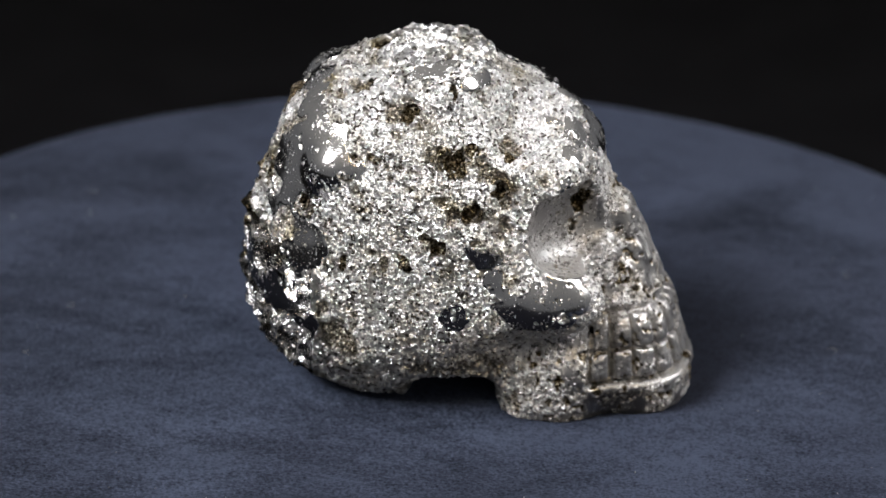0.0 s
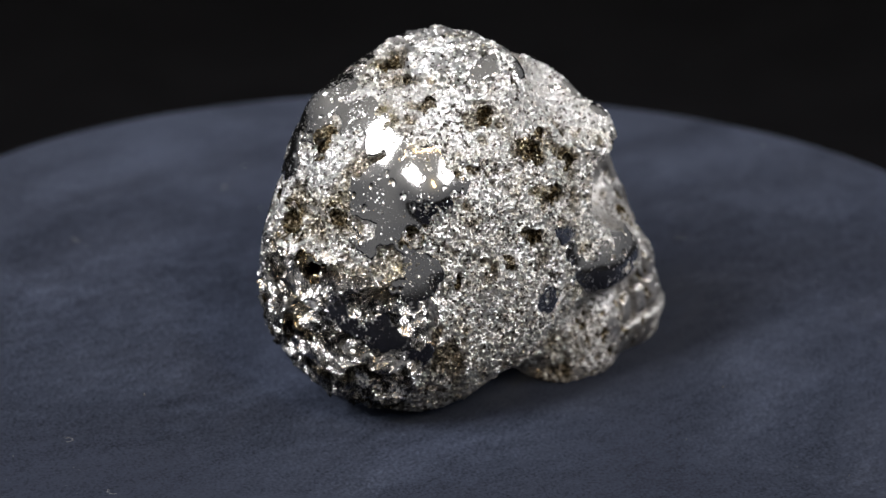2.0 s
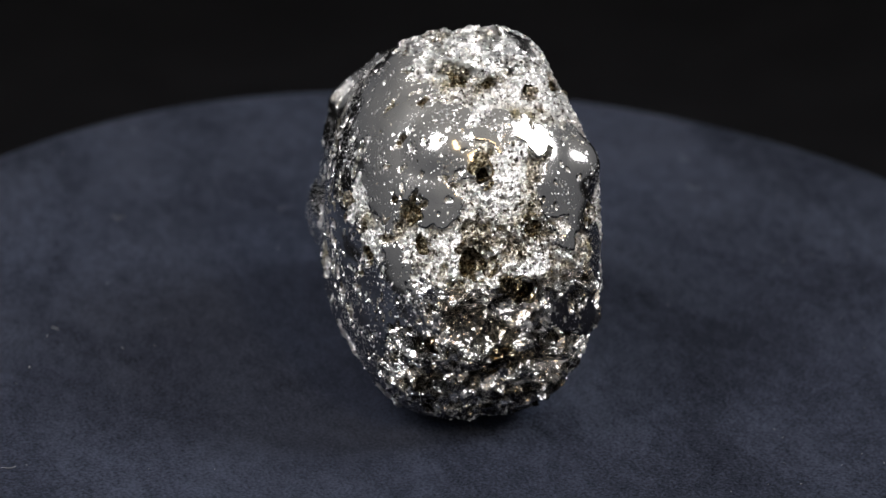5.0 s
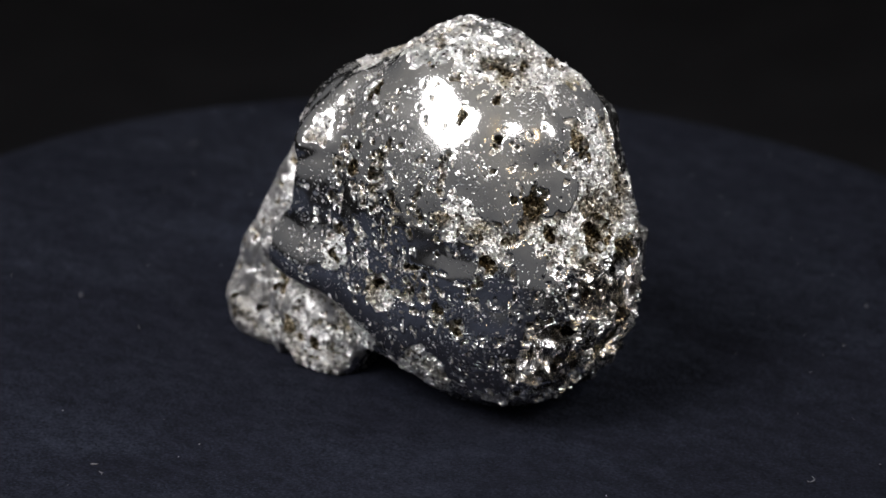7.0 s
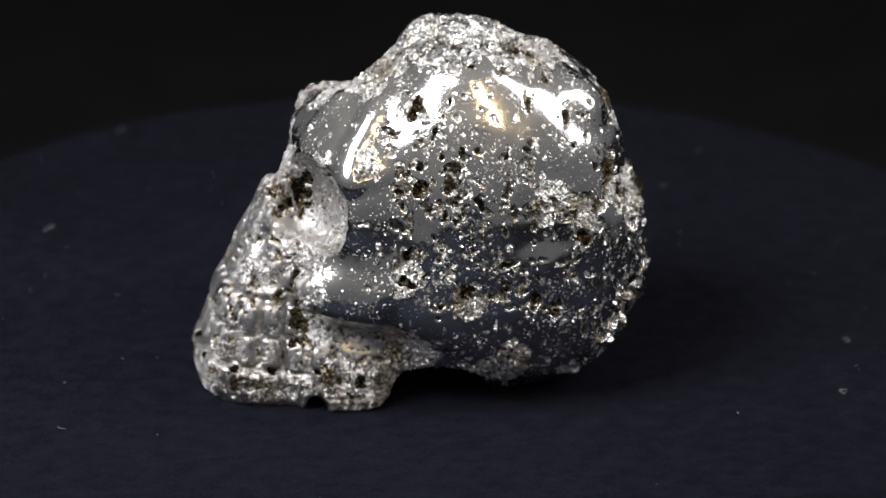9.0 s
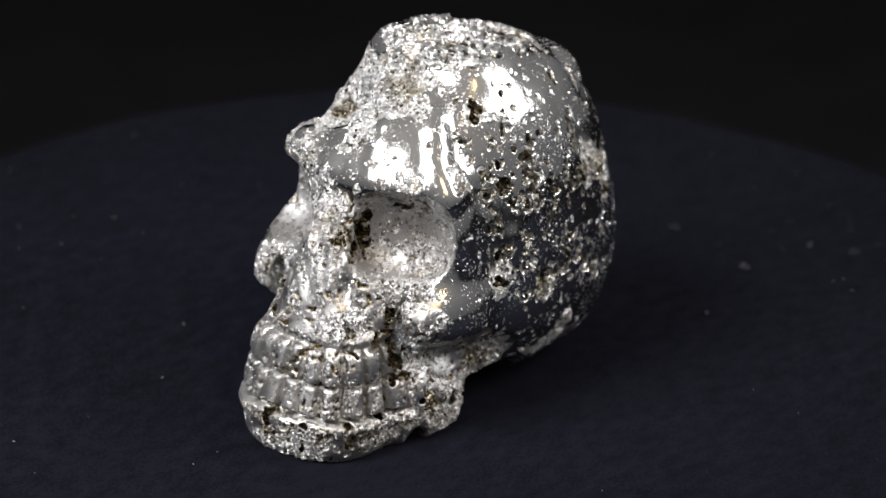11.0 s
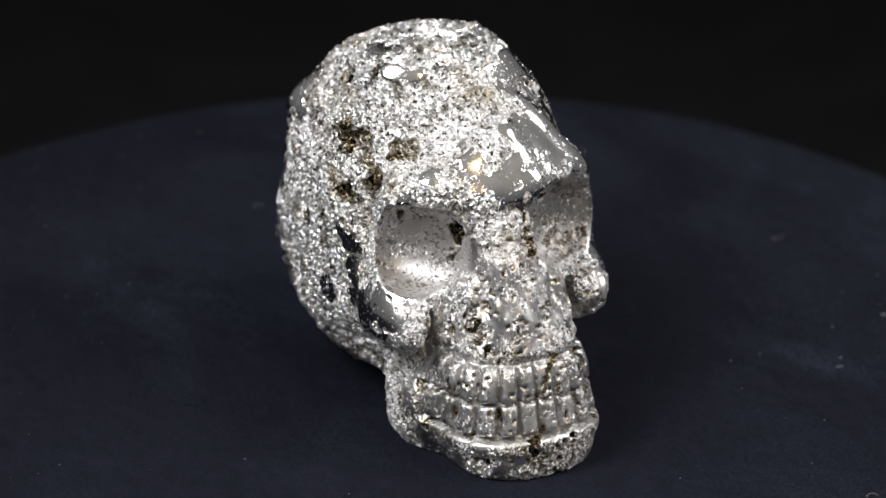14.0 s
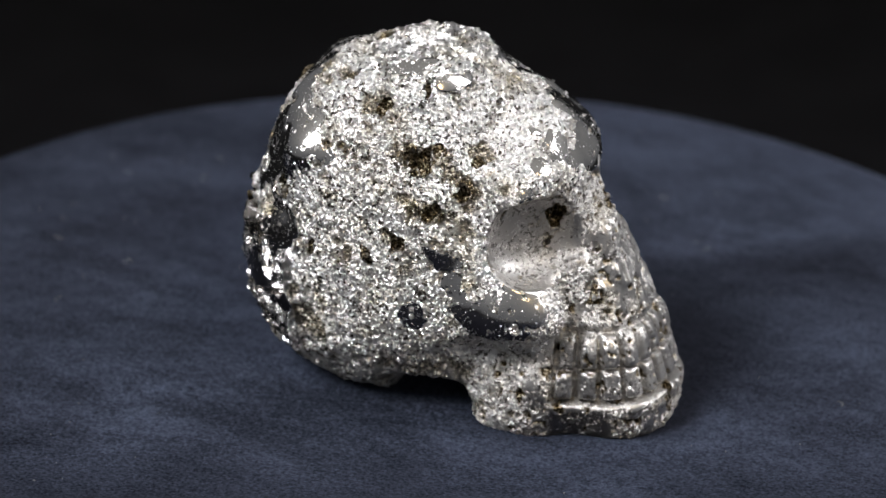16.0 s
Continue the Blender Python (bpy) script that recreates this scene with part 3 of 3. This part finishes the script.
def skull_shape(p):
    """The solid with all its carving."""
    d = skull_solid(p)
    f = p - np.array((0, FACE, 0), np.float32)
    s = mirrored(f)
    # forehead broken away before the crest; groove behind it
    d = carve(d, turned_egg(p, (15.2, -12.6, 48.6), (7.4, 10.4, 7.0), 0, 26, 0), 0.8)
    d = carve(d, turned_egg(p, (12.4, -15.0, 46.2), (5.4, 7.4, 6.4), 0, 8, 0), 0.8)
    d = join(d, egg(p, (17.8, -11.0, 39.4), (2.3, 3.0, 2.2)), 1.4)
    d = carve(d, turned_egg(p, (14.4, 0.0, 51.2), (9.0, 17.0, 4.2), 0, 34, 0), 1.2)
    d = carve(d, turned_egg(p, (-13.6, -2.0, 53.0), (2.1, 12.0, 4.2), 0, -12, 10), 0.5)
    # hollow temples, brow edge and eye sockets
    d = join(d, turned_egg(s, (17.4, 7.6, 38.0), (3.2, 6.6, 2.0), 0, 10, 26), 2.2)
    d = carve(d, sockets(p), 0.6)
    # ridge that climbs the forehead on its left side
    for c, r in BROW_RIDGE:
        d = join(d, egg(p, c, (r, r, r)), 1.6)
    # nose block with its base, and the hollows beside it
    d = join(d, turned_egg(s, (26.3, 0, 25.4), (2.4, 3.9, 6.0), 0, -28, 0, 3.2), 0.8)
    d = carve(d, turned_egg(s, (28.6, 5.9, 24.0), (2.0, 0.9, 4.2), 0, -28, 0), 0.7)
    # muzzle that carries the teeth
    d = join(d, egg(s, (22.6, 0, 9.6), (10.7, 10.9, 7.0), 3.3), 3.0)
    # hollow between cheek and jaw
    d = carve(d, turned_egg(s, (21.0, 11.6, 18.0), (2.8, 1.2, 4.0), 0, -8, 0), 0.8)
    d = carve(d, turned_egg(s, (13.0, 18.0, 11.0), (11.0, 2.6, 3.0), 0, -14, 0), 2.6)
    # the notch under the jaw
    d = carve(d, egg(p, (20.5, 14.0, -0.6), (1.6, 8.0, 2.6)), 0.8)
    # mouth: teeth sit in a panel behind a shelf
    th = np.arctan2(f[:, 1] / 11.4, (p[:, 0] - 22.0) / 13.0)
    span = step_up(1.62 - np.abs(th), 0, 0.1) * step_up(p[:, 0], 19, 21)
    z = p[:, 2] + 0.35 * np.abs(th) ** 2
    panel = step_up(z, 5.4, 6.2) * (1 - step_up(z, 15.2, 17.6))
    k = (th / 0.262) % 1.0
    gap = np.minimum(k, 1 - k) * 3.1
    upper = z > 10.9
    crown = np.where(upper, (z - 13.4) / 2.5, (z - 8.6) / 2.3)
    bulge = np.clip(1 - np.abs(crown) ** 10, 0, 1) ** 0.5 * (1 - np.exp(-((gap / 0.36) ** 2))) * (1 - 0.12 * ((k - 0.5) * 2) ** 2)
    d = d + span * panel * (0.95 - 0.95 * bulge)
    d = d + span * 0.4 * np.exp(-(((z - 10.9) / 0.24) ** 2))
    # lip shelf below the teeth
    d = d - span * 0.2 * np.exp(-(((z - 4.6) / 1.0) ** 2))
    layers = by_height(p)
    near = [around(p, layers, c, r, 1.6) for c, r in PITS]
    torn = torn_points(p, near)
    for (c, r), i in zip(PITS, near):
        if len(i):
            d[i] = carve(d[i], egg(torn[i], c, [x * 0.8 for x in r]), 0.35)
    # a polished swelling behind the temple
    d = join(d, egg(p, (-15.2, -13.6, 38.6), (4.5, 4.6, 4.6)), 1.5)
    d = join(d, egg(p, (-17.0, 5.0, 43.0), (4.6, 5.2, 4.8)), 1.5)
    # rough chiselled grooves down the middle of the face
    mid = np.flatnonzero((p[:, 0] > 21) & (p[:, 2] > 15.5) & (p[:, 2] < 36))
    if len(mid):
        g = p[mid] * np.array((0.5, 1.0, 0.33), np.float32)
        cut = value_noise(g, 1.1, 80) * 0.35 + value_noise(g, 2.3, 81) * 0.4
        d[mid] += cut * step_up(p[mid, 0], 21, 23) * step_up(p[mid, 2], 15.5, 17) * (1 - step_up(p[mid, 2], 33, 36))
    # flat where it rests
    return np.maximum(d, -p[:, 2] - 0.75)


def masks(p):
    warp = np.stack([value_noise(p, 3.5, 40 + i) * 2.2 + value_noise(p, 1.3, 50 + i) * 0.9 for i in range(3)], 1)
    n1 = value_noise(p, 5.0, 1) * 0.6 + value_noise(p, 2.2, 2) * 0.5 + value_noise(p, 0.9, 3) * 0.35
    n2 = value_noise(p * np.array((1.6, 1.6, 0.5), np.float32), 1.0, 4) * 0.6 + value_noise(p, 0.7, 5) * 0.5
    side = step_up(-p[:, 1], -6.0, 3.0)
    side = np.where(p[:, 0] > 17, side * 0.25 + 0.28, side)
    side = np.maximum(side, step_up(p[:, 2], 49.5, 51.5))
    c = side * 1.5 - 0.62
    c = np.maximum(c, 1.1 * blob(p + warp, CRUST) + 0.25)
    shine = blob(p + warp, SHINE)
    c = np.where(shine > 0, np.minimum(c, 0.22 - 2.3 * shine), c)
    edge = np.zeros(len(p), np.float32)
    hole = np.full(len(p), 9.0, np.float32)
    layers = by_height(p)
    near = [around(p, layers, q, r, 1.7) for q, r in PITS]
    torn = torn_points(p, near)
    for (q, r), i in zip(PITS, near):
        if len(i):
            d = egg(torn[i], q, [x + 0.1 for x in r]) / (min(r) + 0.1)
            edge[i] = np.maximum(edge[i], 1 - np.clip(d, 0, 1) * 4.0)
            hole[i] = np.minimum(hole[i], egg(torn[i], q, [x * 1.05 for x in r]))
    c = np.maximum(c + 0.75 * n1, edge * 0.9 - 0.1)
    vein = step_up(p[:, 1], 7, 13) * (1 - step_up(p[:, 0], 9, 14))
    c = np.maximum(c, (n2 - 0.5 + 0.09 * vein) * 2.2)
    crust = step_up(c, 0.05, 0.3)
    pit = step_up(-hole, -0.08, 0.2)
    # tarnished hollows in the crust
    mottle = value_noise(p, 2.4, 90) + 0.7 * value_noise(p, 1.0, 91) + 0.6 * value_noise(p, 6.0, 92)
    tarnish = 0.8 * step_up(mottle + 0.35 * step_up(-p[:, 0], 18, 24), 0.55, 1.0)
    tarnish = np.maximum(tarnish, step_up(blob(p + 1.2 * warp, TARNISH) + 0.35 * mottle, 0.05, 0.45))
    tarnish = tarnish * crust * (1 - step_up(p[:, 0], 19, 23))
    socket = sockets(p) - 0.35
    ground = step_up(-socket, -0.1, 0.2)
    crust = crust * (1 - ground) + ground * step_up(n1 + n2 * 0.6, 0.5, 0.75)
    face = np.maximum(step_up(p[:, 0], 19, 24) * (1 - step_up(p[:, 2], 35, 38)), step_up(p[:, 0], 8, 13) * (1 - step_up(p[:, 2], 14, 18)))
    ground = np.maximum(ground, face * (0.35 + 0.65 * step_up(n1, -0.8, 0.2)) * (1 - 0.45 * crust))
    # broken specks in the ground face and sockets
    mark = value_noise(p, 0.75, 95) + 0.7 * value_noise(p, 1.9, 96)
    broken = step_up(mark, 0.52, 0.72) * np.maximum(face, 0.8 * step_up(-socket, -0.1, 0.2) * step_up(value_noise(p, 3.5, 97), -0.1, 0.5))
    pit = np.maximum(pit, broken)
    teeth = step_up(p[:, 0], 21, 23) * step_up(p[:, 2], 4.6, 5.6) * (1 - step_up(p[:, 2], 16, 18))
    crust = crust * (1 - 0.8 * teeth)
    return crust, ground, pit, tarnish


def largest_piece(pts, quads):
    """Drop loose crumbs, so that the carving is one solid."""
    label = np.arange(len(pts))
    for k in range(400):
        low = label[quads].min(1)
        fresh = label.copy()
        for i in range(4):
            np.minimum.at(fresh, label[quads[:, i]], low)
            np.minimum.at(fresh, quads[:, i], low)
        for j in range(4):
            fresh = fresh[fresh]
        if (fresh == label).all():
            break
        label = fresh
    keep = label == np.bincount(label).argmax()
    index = np.cumsum(keep) - 1
    return pts[keep], index[quads[keep[quads[:, 0]]]]


def skull():
    pts, quads = surface_net((-36, -26, -2), (43, 26, 60), 0.245, skull_shape)
    pts, quads = largest_piece(pts.astype(np.float32), quads)
    crust, ground, pit, tarnish = masks(pts)
    a, b, c, d = (pts[quads[:, i]] for i in range(4))
    fn = np.cross(c - a, d - b)
    vn = np.zeros_like(pts)
    for i in range(4):
        for k in range(3):
            vn[:, k] += np.bincount(quads[:, i], fn[:, k], len(pts))
    vn /= np.linalg.norm(vn, axis=1)[:, None] + 1e-9
    # crystals: small ones all over the crust, large ones low on the back of the head
    chunk = step_up(-pts[:, 0], 14, 21) * step_up(-pts[:, 2], -31, -24)
    chunk = np.maximum(chunk, 0.55 * step_up(pts[:, 2], 49.0, 51.5))
    o1, r1, s1, h1 = cells(pts, 0.6, 3)
    o2, r2, s2, h2 = cells(pts, 2.3, 8)
    f1 = (o1 * (h1[:, :3] - 0.5)).sum(1) * 0.62 + (h1[:, 3] - 0.5) * 0.42
    f2 = (o2 * (h2[:, :3] - 0.5)).sum(1) * 2.2 + (h2[:, 3] - 0.4) * 1.3
    low = value_noise(pts, 3.2, 21) * 0.35 + value_noise(pts, 1.5, 22) * 0.25
    high = f1 * (1 - chunk * 0.4) + f2 * chunk + low - 0.12
    swell = value_noise(pts, 7.0, 31) * 0.45 + value_noise(pts, 12.0, 32) * 0.3 + value_noise(pts, 3.6, 33) * 0.14 * (1 - crust)
    move = crust * high * (0.75 - 0.25 * step_up(pts[:, 0], 19, 23)) - 0.6 * pit * np.maximum(crust, 0.7 * ground) - (0.75 * tarnish + 0.35 * step_up(-pts[:, 0], 16, 22)) * crust + swell * step_up(np.abs(pts[:, 1]), 2, 9) * step_up(-pts[:, 0], -16, -12)
    pts = pts + vn * move[:, None]
    pts[:, 2] = np.maximum(pts[:, 2], -0.75)
    me = bpy.data.meshes.new("skull_carving")
    me.from_pydata((pts * 0.001).tolist(), [], quads.tolist())
    me.materials.append(PYRITE)
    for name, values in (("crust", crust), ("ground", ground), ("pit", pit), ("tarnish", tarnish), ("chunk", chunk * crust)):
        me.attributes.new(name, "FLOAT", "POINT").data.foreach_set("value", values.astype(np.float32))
    me.polygons.foreach_set("use_smooth", crust[quads].mean(1) < 0.5)
    ob = new("skull_carving", me)
    return tagged(ob, "silver-grey pyrite skull carving, part polished, part sparkling crystal crust", "carving")


SKULL = skull()


def lint():
    """Fibres and crumbs lying on the velvet."""
    rnd = random.Random(11)
    bm = bmesh.new()
    for i in range(26):
        a, r = rnd.uniform(0, 6.283), 0.098 * math.sqrt(rnd.random())
        if r < 0.034:
            continue
        long, thin = rnd.uniform(0.00008, 0.0002), rnd.uniform(0.00003, 0.00006)
        if i % 23 == 0:
            long, thin = rnd.uniform(0.0004, 0.0007), 0.00004
        m = pose(r * math.cos(a), r * math.sin(a), 0.0002 + thin, rnd.uniform(-15, 15), rnd.uniform(-15, 15), rnd.uniform(0, 360))
        bmesh.ops.create_cube(bm, size=2.0, matrix=m @ Matrix.Diagonal((long, thin, thin, 1)))
    for i in range(20):
        a, r = rnd.uniform(0, 6.283), 0.05 + 0.05 * rnd.random()
        at = Vector((r * math.cos(a), r * math.sin(a), 0.0003))
        way, bend = rnd.uniform(0, 360), rnd.uniform(-45, 45)
        for j in range(rnd.randint(3, 7)):
            long = rnd.uniform(0.00012, 0.00026)
            m = Matrix.Translation(at) @ pose(0, 0, 0, 0, rnd.uniform(-12, 12), way)
            bmesh.ops.create_cube(bm, size=2.0, matrix=m @ Matrix.Diagonal((long, 0.000022, 0.000022, 1)))
            at = at + Vector((math.cos(radians(way)), math.sin(radians(way)), 0)) * long * 1.9
            way += bend + rnd.uniform(-30, 30)
    for i in range(240):
        a, r = rnd.uniform(0, 6.283), 0.036 + 0.064 * math.sqrt(rnd.random())
        k = rnd.uniform(0.000018, 0.000045)
        bmesh.ops.create_cube(bm, size=2.0, matrix=pose(r * math.cos(a), r * math.sin(a), 0.00015, 0, 0, rnd.uniform(0, 90)) @ Matrix.Diagonal((k * rnd.uniform(1, 3), k, k, 1)))
    ob = from_bmesh("lint", bm, LINT)
    return tagged(ob, "pale fibres and crumbs scattered on the velvet", "lint", kind="stuff")


LINT_BITS = lint()


def motions():
    rate = 21.4427
    for thing, first in ((TURNTABLE, 0.0), (LINT_BITS, 0.0), (SKULL, -3.0)):
        drop = 0.0 if thing is SKULL else -0.0008
        walk(thing, [(t, pose(0, 0, drop, 0, 0, first + rate * t)) for t in range(0, 17, 2)])


motions()
